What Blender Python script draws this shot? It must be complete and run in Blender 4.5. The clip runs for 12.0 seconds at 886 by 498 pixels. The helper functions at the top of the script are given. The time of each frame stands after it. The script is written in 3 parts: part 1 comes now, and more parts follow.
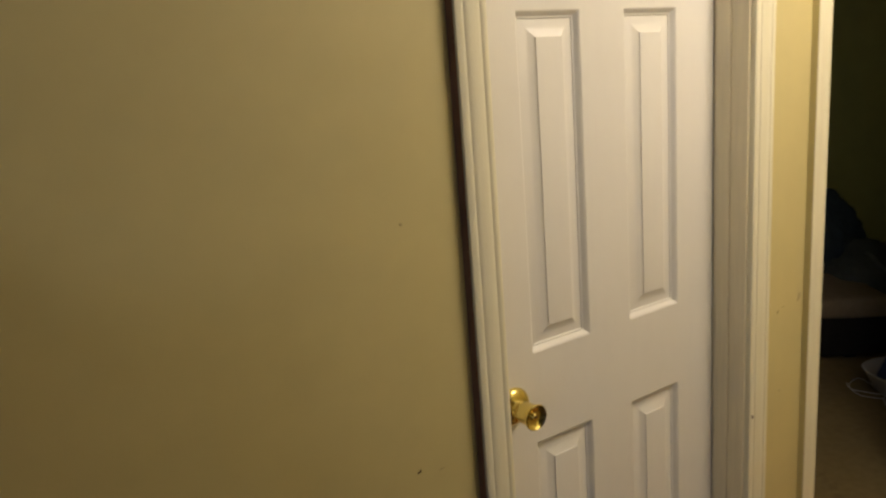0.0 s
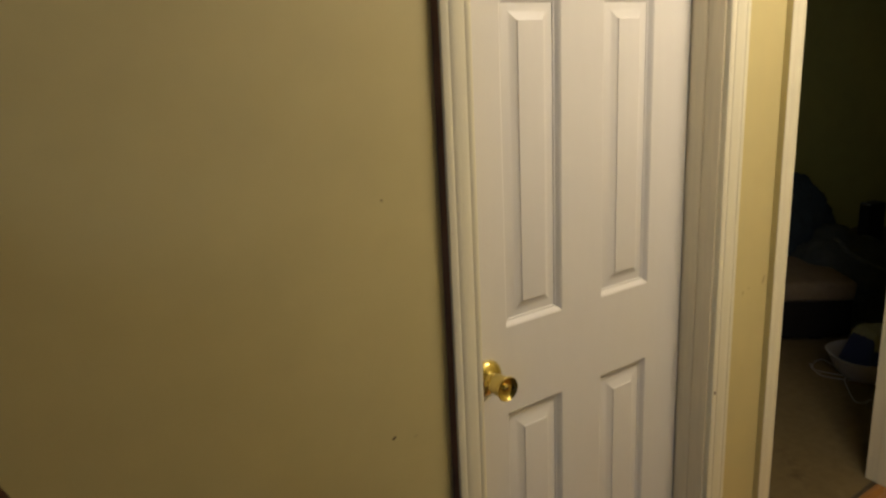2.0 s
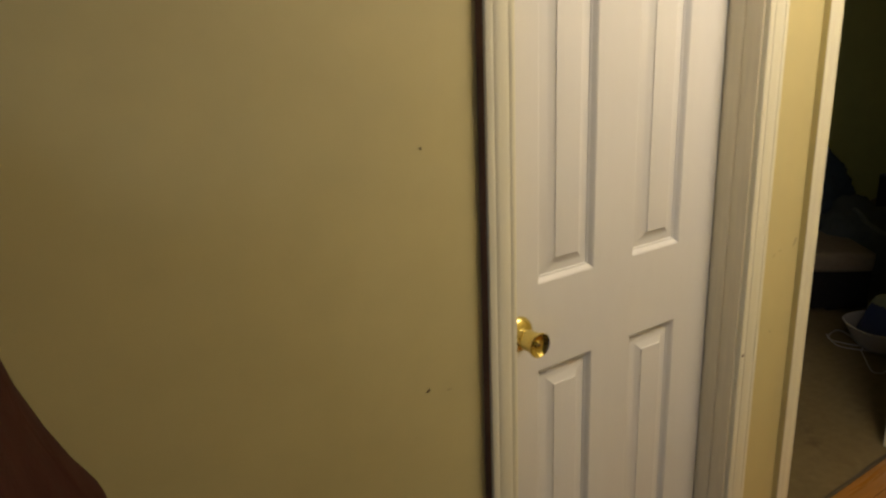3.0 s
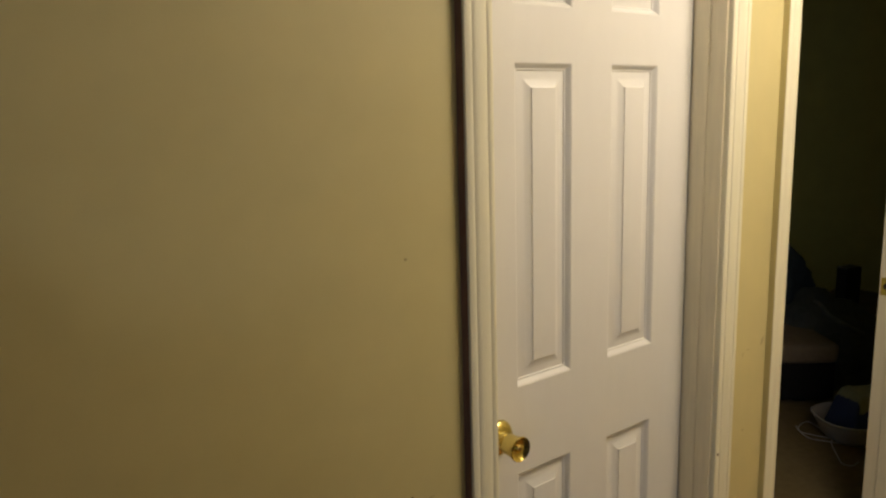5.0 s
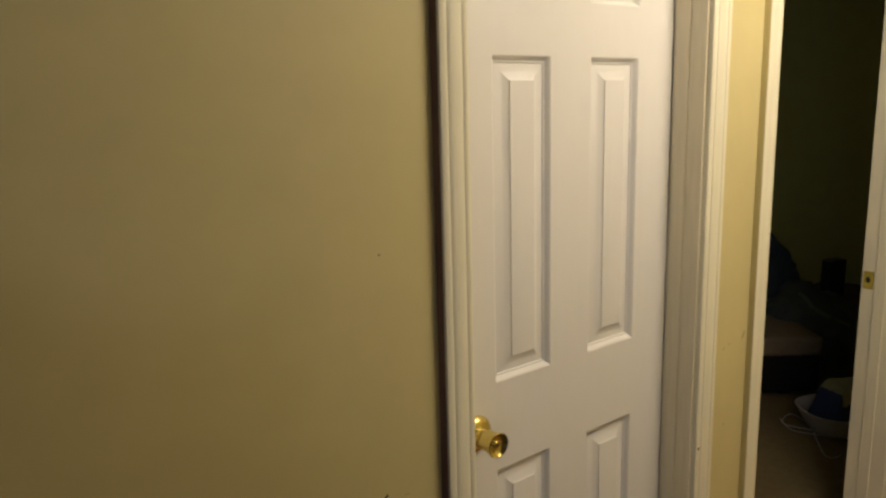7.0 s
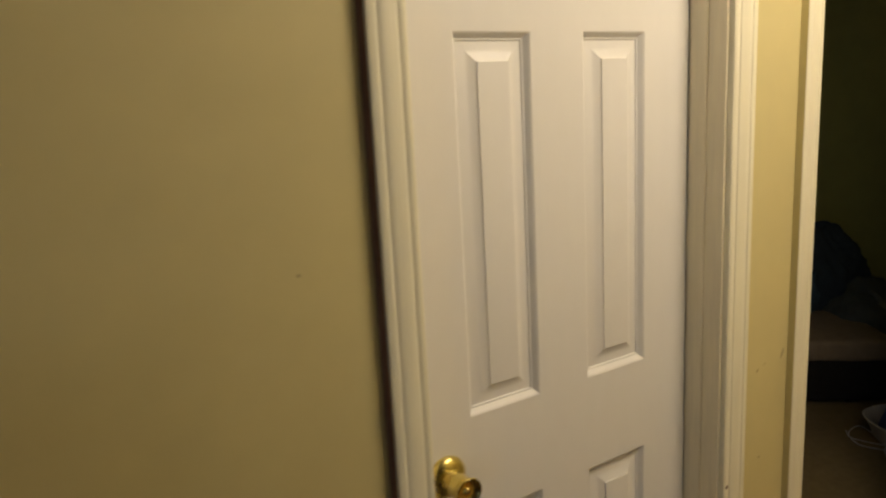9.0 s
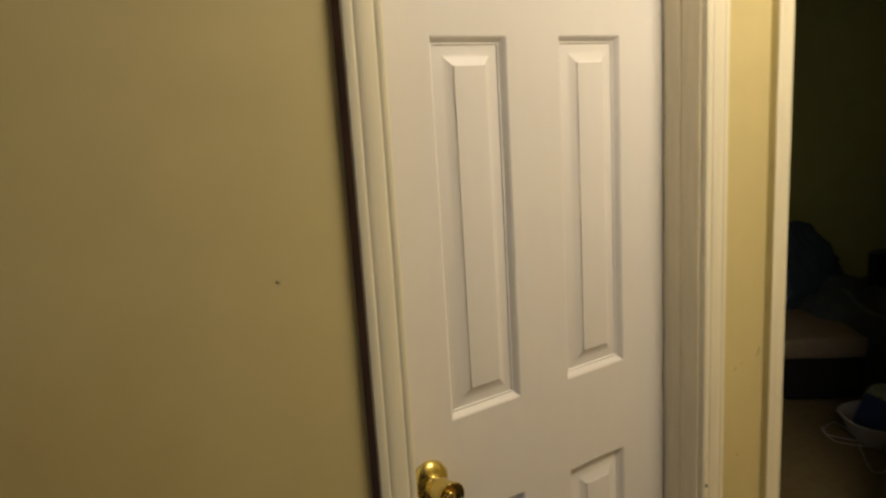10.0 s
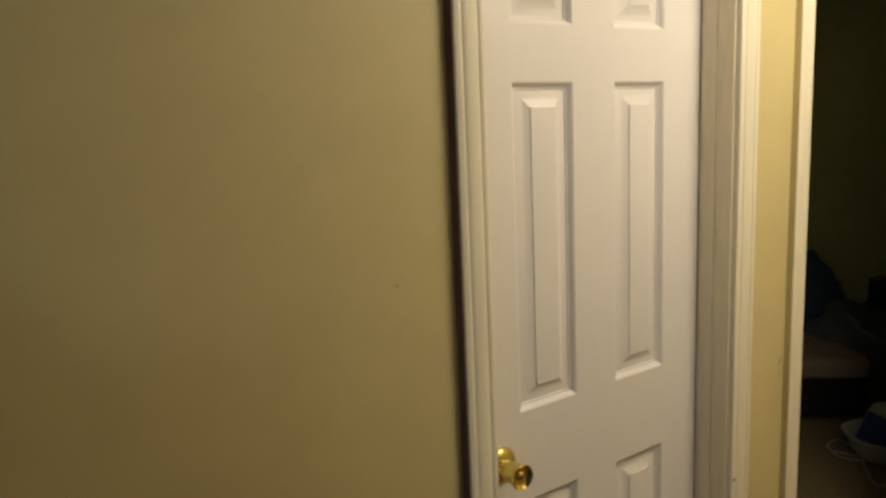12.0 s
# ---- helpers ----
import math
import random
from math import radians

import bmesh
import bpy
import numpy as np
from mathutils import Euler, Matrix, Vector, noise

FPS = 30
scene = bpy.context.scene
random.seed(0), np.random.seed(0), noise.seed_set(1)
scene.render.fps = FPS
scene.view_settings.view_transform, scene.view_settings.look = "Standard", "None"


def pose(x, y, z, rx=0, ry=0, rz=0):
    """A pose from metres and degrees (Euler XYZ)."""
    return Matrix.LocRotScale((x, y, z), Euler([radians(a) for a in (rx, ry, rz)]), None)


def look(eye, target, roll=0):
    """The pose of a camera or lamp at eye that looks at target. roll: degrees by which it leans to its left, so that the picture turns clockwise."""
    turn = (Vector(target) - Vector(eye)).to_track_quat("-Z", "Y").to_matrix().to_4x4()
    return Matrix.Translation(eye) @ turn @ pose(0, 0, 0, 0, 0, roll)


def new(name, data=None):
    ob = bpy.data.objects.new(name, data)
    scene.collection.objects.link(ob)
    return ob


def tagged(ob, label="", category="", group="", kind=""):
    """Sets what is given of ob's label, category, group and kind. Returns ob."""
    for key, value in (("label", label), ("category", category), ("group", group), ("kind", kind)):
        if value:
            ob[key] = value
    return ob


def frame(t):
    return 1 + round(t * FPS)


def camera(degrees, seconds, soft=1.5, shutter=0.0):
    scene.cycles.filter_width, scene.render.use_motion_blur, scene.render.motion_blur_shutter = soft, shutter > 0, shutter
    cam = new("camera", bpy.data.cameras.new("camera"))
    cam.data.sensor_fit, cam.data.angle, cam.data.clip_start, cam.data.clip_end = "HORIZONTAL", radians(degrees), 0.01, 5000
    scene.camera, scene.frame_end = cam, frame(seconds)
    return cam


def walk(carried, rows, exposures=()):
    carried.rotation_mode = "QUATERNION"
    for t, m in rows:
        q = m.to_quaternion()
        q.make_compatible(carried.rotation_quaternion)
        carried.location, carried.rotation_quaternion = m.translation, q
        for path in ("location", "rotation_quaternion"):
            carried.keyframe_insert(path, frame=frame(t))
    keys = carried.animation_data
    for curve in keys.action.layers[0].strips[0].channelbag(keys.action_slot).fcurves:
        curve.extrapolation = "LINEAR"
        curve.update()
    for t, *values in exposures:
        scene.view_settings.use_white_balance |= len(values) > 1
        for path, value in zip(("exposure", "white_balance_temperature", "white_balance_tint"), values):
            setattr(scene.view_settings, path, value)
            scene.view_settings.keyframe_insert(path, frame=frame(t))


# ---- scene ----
cam = camera(61.6, 12.0, soft=2.3, shutter=0.5)
PATH = [
    (0, (-0.709, -0.895, 1.511), (0.367, 0.73, 1.061), -4.5),
    (0.5, (-0.616, -0.874, 1.52), (0.374, 0.799, 1.052), -4.7),
    (1, (-0.591, -0.861, 1.501), (0.402, 0.798, 0.993), -4.1),
    (1.5, (-0.642, -0.902, 1.52), (0.352, 0.768, 1.047), -4.8),
    (2, (-0.73, -0.926, 1.522), (0.38, 0.654, 1.003), -2.7),
    (2.5, (-0.755, -0.93, 1.483), (0.365, 0.623, 0.906), -2.7),
    (3, (-0.765, -0.89, 1.487), (0.318, 0.685, 0.898), -2.2),
    (3.2, (-0.771, -0.879, 1.496), (0.325, 0.692, 0.922), -1.7),
    (4.8, (-0.793, -0.902, 1.532), (0.395, 0.661, 1.148), -1.9),
    (5, (-0.797, -0.898, 1.529), (0.393, 0.668, 1.162), -1.6),
    (5.5, (-0.783, -0.894, 1.529), (0.416, 0.665, 1.166), -1.8),
    (6, (-0.782, -0.896, 1.533), (0.407, 0.67, 1.168), -1.6),
    (6.5, (-0.777, -0.892, 1.532), (0.412, 0.67, 1.152), -1.5),
    (7, (-0.769, -0.9, 1.529), (0.438, 0.646, 1.142), -1.5),
    (7.2, (-0.761, -0.908, 1.524), (0.448, 0.635, 1.126), -1.8),
    (8.8, (-0.598, -0.837, 1.507), (0.487, 0.797, 1.116), -3.9),
    (9, (-0.515, -0.837, 1.517), (0.548, 0.808, 1.114), -3.1),
    (9.5, (-0.457, -0.82, 1.506), (0.559, 0.854, 1.096), -3.3),
    (10, (-0.517, -0.837, 1.517), (0.596, 0.777, 1.122), -3.5),
    (10.5, (-0.67, -0.929, 1.528), (0.586, 0.564, 1.085), -3.5),
    (11, (-0.728, -0.925, 1.519), (0.524, 0.587, 1.137), -1.9),
    (11.5, (-0.74, -0.912, 1.555), (0.461, 0.661, 1.268), -0.4),
    (12, (-0.737, -0.909, 1.545), (0.394, 0.707, 1.209), -2.5),
]
walk(cam, [(t, look(eye, target, roll)) for t, eye, target, roll in PATH],
     exposures=((0.0, 0.0, 6600), (0.5, -0.15, 6900), (1.0, -0.20, 6900), (1.5, -0.22, 6800), (2.0, -0.12, 6600), (2.5, 0.0, 6550), (3.0, 0.08, 6500), (3.2, 0.08, 6500), (4.8, 0.0, 6450),
                (7.2, -0.03, 6450), (8.8, -0.13, 6750), (9.5, -0.18, 6800), (10.0, -0.17, 6720), (10.5, -0.02, 6650), (11.0, 0.06, 6500), (11.5, -0.02, 6500), (12.0, -0.14, 6550)))

# ---- light ----
world = bpy.data.worlds.new("world")
scene.world = world
world.use_nodes = True
wn = world.node_tree.nodes
sky = wn.new("ShaderNodeTexSky")
sky.sky_type, sky.sun_disc = "NISHITA", False
sky.sun_elevation, sky.sun_rotation = radians(8), radians(200)
world.node_tree.links.new(sky.outputs[0], wn["Background"].inputs[0])
wn["Background"].inputs[1].default_value = 0.05


def lamp(name, kind, m, watts, colour, size=0.1, shape="DISK", size_y=0.1):
    data = bpy.data.lights.new(name, kind)
    data.energy, data.color = watts, colour
    if kind == "AREA":
        data.shape, data.size, data.size_y = shape, size, size_y
    else:
        data.shadow_soft_size = size
    ob = new(name, data)
    ob.matrix_world = m
    return ob


WINDOW_Y = -2.9
LAMP = (0.75, -0.73)
WARM = (1.0, 0.848, 0.668)
COOL = (0.63, 0.75, 1.0)
lamp("ceiling_bulb", "POINT", pose(LAMP[0], LAMP[1], 2.22), 46.0, WARM, 0.26)
# Dim fill lamp added to lift the bedroom; no window stands behind it.
lamp("bedroom_fill", "AREA", look((2.7, 3.40, 1.5), (3.0, 0, 0.6)), 1.7, (0.92, 0.97, 0.80), 0.9, "RECTANGLE", 1.0)
lamp("window_daylight", "AREA", look((-3.56, WINDOW_Y, 1.45), (0, WINDOW_Y + 1.2, 1.2)), 9.5, COOL, 1.2, "RECTANGLE", 1.1)


# ---- materials ----
def material(name, colour, rough=0.6, metal=0.0, grain=60.0, vary=0.06, bump=0.1, bump_scale=300.0, second=None, stain=0.0,
             stain_scale=3.0, stretch=(1, 1, 1), rand=0.0, coat=0.0, depth=0.002):
    """A surface with colour variation at two scales and a fine relief; lengths in metres."""
    mat = bpy.data.materials.new(name)
    mat.use_nodes = True
    nt = mat.node_tree
    n, link = nt.nodes, nt.links.new
    b = n["Principled BSDF"]
    b.inputs["Roughness"].default_value, b.inputs["Metallic"].default_value = rough, metal
    b.inputs["Coat Weight"].default_value = coat
    b.inputs["Coat Roughness"].default_value = 0.25
    tc = n.new("ShaderNodeTexCoord")
    mp = n.new("ShaderNodeMapping")
    mp.inputs["Scale"].default_value = stretch
    link(tc.outputs["Object"], mp.inputs[0])

    def noise_at(scale, detail=4.0, rough_n=0.55):
        t = n.new("ShaderNodeTexNoise")
        t.inputs["Scale"].default_value, t.inputs["Detail"].default_value, t.inputs["Roughness"].default_value = scale, detail, rough_n
        link(mp.outputs[0], t.inputs["Vector"])
        return t.outputs["Fac"]

    def mix(fac, a, c, kind="MIX"):
        m = n.new("ShaderNodeMix")
        m.data_type, m.blend_type = "RGBA", kind
        for value, key in ((fac, 0), (a, 6), (c, 7)):
            if hasattr(value, "is_output"):
                link(value, m.inputs[key])
            else:
                m.inputs[key].default_value = value if key == 0 else (*value[:3], 1)
        return m.outputs[2]

    def ramp(value, lo, hi, a=0.0, c=1.0):
        r = n.new("ShaderNodeMapRange")
        r.inputs[1].default_value, r.inputs[2].default_value, r.inputs[3].default_value, r.inputs[4].default_value = lo, hi, a, c
        link(value, r.inputs[0])
        return r.outputs[0]

    dark = [c * (1 - vary) for c in colour]
    light = [min(1, c * (1 + vary)) for c in colour]
    col = mix(ramp(noise_at(grain), 0.3, 0.7), dark, second or light)
    if stain:
        col = mix(ramp(noise_at(stain_scale, 6.0, 0.62), 0.5, 0.8, 0.0, stain), col, [c * 0.62 for c in colour])
    if rand:
        oi = n.new("ShaderNodeObjectInfo")
        hs = n.new("ShaderNodeHueSaturation")
        link(ramp(oi.outputs["Random"], 0, 1, 1 - rand, 1 + rand), hs.inputs["Value"])
        link(col, hs.inputs["Color"])
        col = hs.outputs[0]
    link(col, b.inputs["Base Color"])
    rr = ramp(noise_at(grain * 0.35), 0.25, 0.75, max(0.02, rough - 0.07), min(1, rough + 0.07))
    link(rr, b.inputs["Roughness"])
    if bump:
        bp = n.new("ShaderNodeBump")
        bp.inputs["Strength"].default_value, bp.inputs["Distance"].default_value = bump, depth
        link(noise_at(bump_scale, 3.0), bp.inputs["Height"])
        link(bp.outputs[0], b.inputs["Normal"])
    return mat


wall_paint = material("tan_wall_paint", (0.60, 0.525, 0.262), 0.55, grain=9, vary=0.035, bump=0.09, bump_scale=260, stain=0.10, stain_scale=2.2)
room_paint = material("olive_wall_paint", (0.38, 0.35, 0.10), 0.7, grain=8, vary=0.05, bump=0.2, bump_scale=150, stain=0.1)
# Dark browns for the unseen front room, chosen to absorb bounced light.
low_bounce_brown = material("low_bounce_brown_paint", (0.16, 0.115, 0.07), 0.6, grain=9, vary=0.04, bump=0.09, bump_scale=260, stain=0.1, stain_scale=2.2)
low_bounce_carpet = material("low_bounce_carpet", (0.075, 0.052, 0.034), 0.95, grain=40, vary=0.15, bump=0.4, bump_scale=420, stain=0.2, stain_scale=3)
ceiling_paint = material("ceiling_paint", (0.78, 0.75, 0.68), 0.8, grain=14, vary=0.03, bump=0.5, bump_scale=90)
door_paint = material("door_paint", (0.79, 0.78, 0.75), 0.38, grain=22, vary=0.010, bump=0.03, bump_scale=160, stretch=(2, 1, 0.5), stain=0.03, stain_scale=5)
trim_paint = material("trim_paint", (0.79, 0.758, 0.59), 0.36, grain=30, vary=0.03, bump=0.16, bump_scale=200, stretch=(3, 3, 0.25), stain=0.08, stain_scale=7)
jamb_paint = material("grey_white_jamb_paint", (0.82, 0.75, 0.56), 0.42, grain=30, vary=0.055, bump=0.12, bump_scale=200, stretch=(3, 3, 0.25), stain=0.1, stain_scale=7)
brass = material("polished_brass", (0.71, 0.585, 0.20), 0.25, 1.0, grain=40, vary=0.08, bump=0.03, bump_scale=90, stain=0.12, stain_scale=30)
dull_brass = material("dull_brass", (0.52, 0.42, 0.08), 0.4, 0.35, grain=70, vary=0.1, bump=0.05)
keyway = material("dark_keyway", (0.03, 0.025, 0.02), 0.5, grain=200)
laminate = material("orange_laminate", (0.37, 0.165, 0.036), 0.3, grain=9, vary=0.14, bump=0.05, bump_scale=60, stretch=(0.5, 9, 9), stain=0.35, stain_scale=7, rand=0.12, coat=0.3)
strip_metal = material("threshold_metal", (0.10, 0.085, 0.06), 0.5, 0.4, grain=50, vary=0.1)
maroon_leather = material("maroon_leather", (0.030, 0.0050, 0.0036), 0.6, grain=35, vary=0.2, bump=0.35, bump_scale=260, stain=0.2)
maroon_leather.node_tree.nodes["Principled BSDF"].inputs["Specular IOR Level"].default_value = 0.15
dark_wood = material("dark_wood", (0.045, 0.022, 0.014), 0.45, grain=10, vary=0.25, bump=0.1, bump_scale=80, stretch=(1, 1, 8))
black_cloth = material("black_cloth", (0.012, 0.010, 0.010), 0.9, grain=120, vary=0.3, bump=0.3, bump_scale=400)
beige_cloth = material("beige_cloth", (0.28, 0.22, 0.15), 0.9, grain=30, vary=0.1, bump=0.5, bump_scale=350, stain=0.2)
blue_cloth = material("slate_blue_cloth", (0.06, 0.115, 0.165), 0.9, grain=18, vary=0.2, bump=0.4, bump_scale=250, stain=0.3, stain_scale=9)
dim_blue_cloth = material("dull_blue_cloth", (0.030, 0.046, 0.062), 0.9, grain=18, vary=0.2, bump=0.4, bump_scale=250, stain=0.3, stain_scale=9)
grey_cloth = material("grey_cloth", (0.085, 0.095, 0.095), 0.9, grain=18, vary=0.2, bump=0.4, bump_scale=250, stain=0.3, stain_scale=9)
pale_grey_cloth = material("pale_grey_cloth", (0.16, 0.17, 0.165), 0.9, grain=18, vary=0.2, bump=0.4, bump_scale=250)
# Dark brown that puts the shade beside the door casing into the colour.
shade_edge = material("brown_shade_edge", (0.20, 0.108, 0.064), 0.8, grain=60, vary=0.25, bump=0.2, bump_scale=200, stretch=(1, 1, 0.2))
white_plastic = material("white_plastic", (0.55, 0.53, 0.52), 0.35, grain=20, vary=0.03, bump=0.02)
blue_plastic = material("blue_plastic", (0.035, 0.06, 0.22), 0.35, grain=20, vary=0.05, bump=0.02)
pale_cloth = material("pale_green_cloth", (0.40, 0.43, 0.31), 0.85, grain=60, vary=0.12, bump=0.3, bump_scale=500, stain=0.3, stain_scale=14)
black_plastic = material("black_plastic", (0.012, 0.012, 0.013), 0.4, grain=30, vary=0.1)
opal = material("opal_glass", (0.85, 0.83, 0.78), 0.3, grain=20, vary=0.02, bump=0)
opal.node_tree.nodes["Principled BSDF"].inputs["Emission Color"].default_value = (*WARM, 1)
opal.node_tree.nodes["Principled BSDF"].inputs["Emission Strength"].default_value = 1.5
mark_brown = material("brown_mark", (0.10, 0.06, 0.03), 0.8, grain=300, vary=0.3)
scuff_tan = material("tan_scuff", (0.44, 0.37, 0.20), 0.8, grain=300, vary=0.2)
mark_tan = material("tan_mark", (0.40, 0.32, 0.15), 0.8, grain=300, vary=0.25)
dent_grey = material("grey_dent", (0.28, 0.23, 0.17), 0.8, grain=300, vary=0.3)
glass = bpy.data.materials.new("window_glass")
glass.use_nodes = True
glass.node_tree.nodes["Principled BSDF"].inputs["Transmission Weight"].default_value = 1
glass.node_tree.nodes["Principled BSDF"].inputs["Roughness"].default_value = 0.02


def carpet_material():
    """Worn beige pile with a trodden, darker lane and a scatter of dark spots inside the doorway."""
    mat = material("beige_carpet", (0.19, 0.142, 0.064), 0.95, grain=30, vary=0.10, bump=0.25, bump_scale=420, stain=0.45, stain_scale=4, depth=0.006)
    nt = mat.node_tree
    n, link = nt.nodes, nt.links.new
    b = n["Principled BSDF"]
    col = b.inputs["Base Color"].links[0].from_socket
    tc = n.new("ShaderNodeTexCoord")
    for x, y, r, s in ((1.61, 0.285, 0.05, 0.6), (1.68, 0.345, 0.045, 0.5), (1.72, 0.41, 0.035, 0.45), (1.58, 0.14, 0.03, 0.5), (1.66, 0.17, 0.02, 0.4)):
        d = n.new("ShaderNodeVectorMath")
        d.operation = "DISTANCE"
        d.inputs[1].default_value = (x, y, 0)
        wob = n.new("ShaderNodeTexNoise")
        wob.inputs["Scale"].default_value, wob.inputs["Detail"].default_value = 38, 5
        link(tc.outputs["Object"], wob.inputs["Vector"])
        link(tc.outputs["Object"], d.inputs[0])
        add = n.new("ShaderNodeMath")
        add.operation = "MULTIPLY_ADD"
        add.inputs[1].default_value = 0.14
        link(wob.outputs["Fac"], add.inputs[0])
        link(d.outputs["Value"], add.inputs[2])
        r_ = n.new("ShaderNodeMapRange")
        r_.inputs[1].default_value, r_.inputs[2].default_value, r_.inputs[3].default_value, r_.inputs[4].default_value = 0.045 + r * 0.1, 0.055 + r * 1.15, s * 0.8, 0
        link(add.outputs[0], r_.inputs[0])
        m = n.new("ShaderNodeMix")
        m.data_type = "RGBA"
        link(r_.outputs[0], m.inputs[0])
        link(col, m.inputs[6])
        m.inputs[7].default_value = (0.05, 0.035, 0.02, 1)
        col = m.outputs[2]
    link(col, b.inputs["Base Color"])
    return mat


carpet = carpet_material()


# ---- mesh helpers ----
def to_mesh(name, bm, mat, smooth=None):
    bmesh.ops.recalc_face_normals(bm, faces=bm.faces)
    me = bpy.data.meshes.new(name)
    bm.to_mesh(me)
    bm.free()
    me.materials.append(mat)
    if smooth:
        me.shade_smooth()
        me.set_sharp_from_angle(angle=radians(smooth))
    return me


def part(name, bm, mat, parent=None, label="", smooth=None):
    ob = new(name, to_mesh(name, bm, mat, smooth))
    ob.parent = parent
    if label:
        ob["label"] = label
    return ob


def thing(name, x=0.0, y=0.0, z=0.0, turn=0.0):
    ob = new(name)
    ob.matrix_world = pose(x, y, z, 0, 0, turn)
    ob.empty_display_size = 0.05
    return ob


def box(lo, hi, bevel=0.0, segments=2, bm=None):
    """An upright block between two corners, with rounded edges; joins bm if that is given."""
    b = bmesh.new()
    bmesh.ops.create_cube(b, size=1)
    for v in b.verts:
        v.co = Vector([(a + c) / 2 + (c - a) * k for a, c, k in zip(lo, hi, v.co)])
    if bevel:
        bmesh.ops.bevel(b, geom=b.edges[:], offset=bevel, segments=segments, profile=0.6, affect="EDGES")
    if bm is None:
        return b
    me = bpy.data.meshes.new("tmp")
    b.to_mesh(me)
    b.free()
    bm.from_mesh(me)
    bpy.data.meshes.remove(me)
    return bm


def lathe(profile, steps=40, axis="z"):
    """A turned form from (radius, height) pairs."""
    bm = bmesh.new()
    rings = []
    for r, h in profile:
        ring = []
        for k in range(steps):
            a = 2 * math.pi * k / steps
            p = (r * math.cos(a), r * math.sin(a), h)
            if axis == "-y":
                p = (p[0], -h, p[1])
            ring.append(bm.verts.new(p))
        rings.append(ring)
    for a, c in zip(rings, rings[1:]):
        for k in range(steps):
            bm.faces.new((a[k], a[(k + 1) % steps], c[(k + 1) % steps], c[k]))
    for ring in (rings[0], rings[-1]):
        bm.faces.new(ring)
    return bm


def swept(section, path):
    """A moulding: a closed section (u, v) carried along mitred stations; a station gives the place of (u, v)."""
    bm = bmesh.new()
    rings = [[bm.verts.new(place(u, v)) for u, v in section] for place in path]
    for a, c in zip(rings, rings[1:]):
        for k in range(len(section)):
            bm.faces.new((a[k], a[(k + 1) % len(section)], c[(k + 1) % len(section)], c[k]))
    bm.faces.new(rings[0])
    bm.faces.new(rings[-1])
    return bm


def tube(points, radius, steps=8):
    """A round cord along a smooth line through points."""
    pts = [Vector(p) for p in points]
    line = []
    for i in range(len(pts) - 1):
        p0, p1, p2, p3 = pts[max(0, i - 1)], pts[i], pts[i + 1], pts[min(len(pts) - 1, i + 2)]
        for k in range(8):
            t = k / 8
            line.append(0.5 * (2 * p1 + (p2 - p0) * t + (2 * p0 - 5 * p1 + 4 * p2 - p3) * t * t + (3 * p1 - p0 - 3 * p2 + p3) * t ** 3))
    line.append(pts[-1])
    bm = bmesh.new()
    rings = []
    for i, p in enumerate(line):
        d = (line[min(i + 1, len(line) - 1)] - line[max(i - 1, 0)]).normalized()
        s = d.cross(Vector((0, 0, 1))).normalized()
        u = s.cross(d)
        rings.append([bm.verts.new(p + radius * (math.cos(a) * s + math.sin(a) * u)) for a in [2 * math.pi * k / steps for k in range(steps)]])
    for a, c in zip(rings, rings[1:]):
        for k in range(steps):
            bm.faces.new((a[k], a[(k + 1) % steps], c[(k + 1) % steps], c[k]))
    bm.faces.new(rings[0])
    bm.faces.new(rings[-1])
    return bm


def structure(name, bm, mat, label, category, smooth=None):
    return tagged(part(name, bm, mat, smooth=smooth), label, category, kind="structure")


# ---- the plan ----
WALL = 0.122                      # thickness of the partition with the two doors
HEIGHT = 2.44
D1 = (-0.012, 0.632)              # clear opening of the closed door
D2 = (0.915, 1.770)               # clear opening of the bedroom doorway
HEAD = 2.05
END = 1.836                       # face of the end wall
BACK = -4.30                      # face of the window wall across the open front room
LEFT = -3.6
SOUTH = -1.30                     # face of the hall's other wall, unseen, added to bounce light onto the door
MOUTH = 0.35                      # where the hall opens into the front room, set to limit bounce leftwards
SEAM = 0.45                      # edge of the boards towards the front room carpet, set to limit orange bounce
JAMB = 0.018


def partition():
    """The wall with two doorways, in one mesh: piers and lintels."""
    bm = bmesh.new()
    x0, x1, x2, x3 = D1[0] - JAMB, D1[1] + JAMB, D2[0] - JAMB, D2[1] + JAMB
    for a, c, z in ((LEFT - 0.1, x0, 0), (x0, x1, HEAD + JAMB), (x1, x2, 0), (x2, x3, HEAD + JAMB), (x3, END + 2.9, 0)):
        box((a, 0, z), (c, WALL, HEIGHT), bm=bm)
    bmesh.ops.remove_doubles(bm, verts=bm.verts, dist=1e-5)
    return bm


structure("wall_north", partition(), wall_paint, "tan painted hall wall with two doorways", "wall")
structure("wall_east", box((END, BACK - 0.12, 0), (END + 0.12, -0.001, HEIGHT)), wall_paint, "tan painted end wall of the hall", "wall")
# Unseen wall added so that lamp light bounces back onto the door.
structure("wall_south", box((MOUTH, SOUTH - 0.12, 0), (END - 0.001, SOUTH, HEIGHT)), wall_paint, "unseen tan wall along the hall, added for bounced light", "wall")
# Unseen front room walls, kept dark so little light comes back.
structure("wall_front_room", box((LEFT - 0.12, BACK - 0.12, 0), (END - 0.001, BACK, HEIGHT)), low_bounce_brown, "unseen closing wall, dark brown to limit bounced light", "wall")


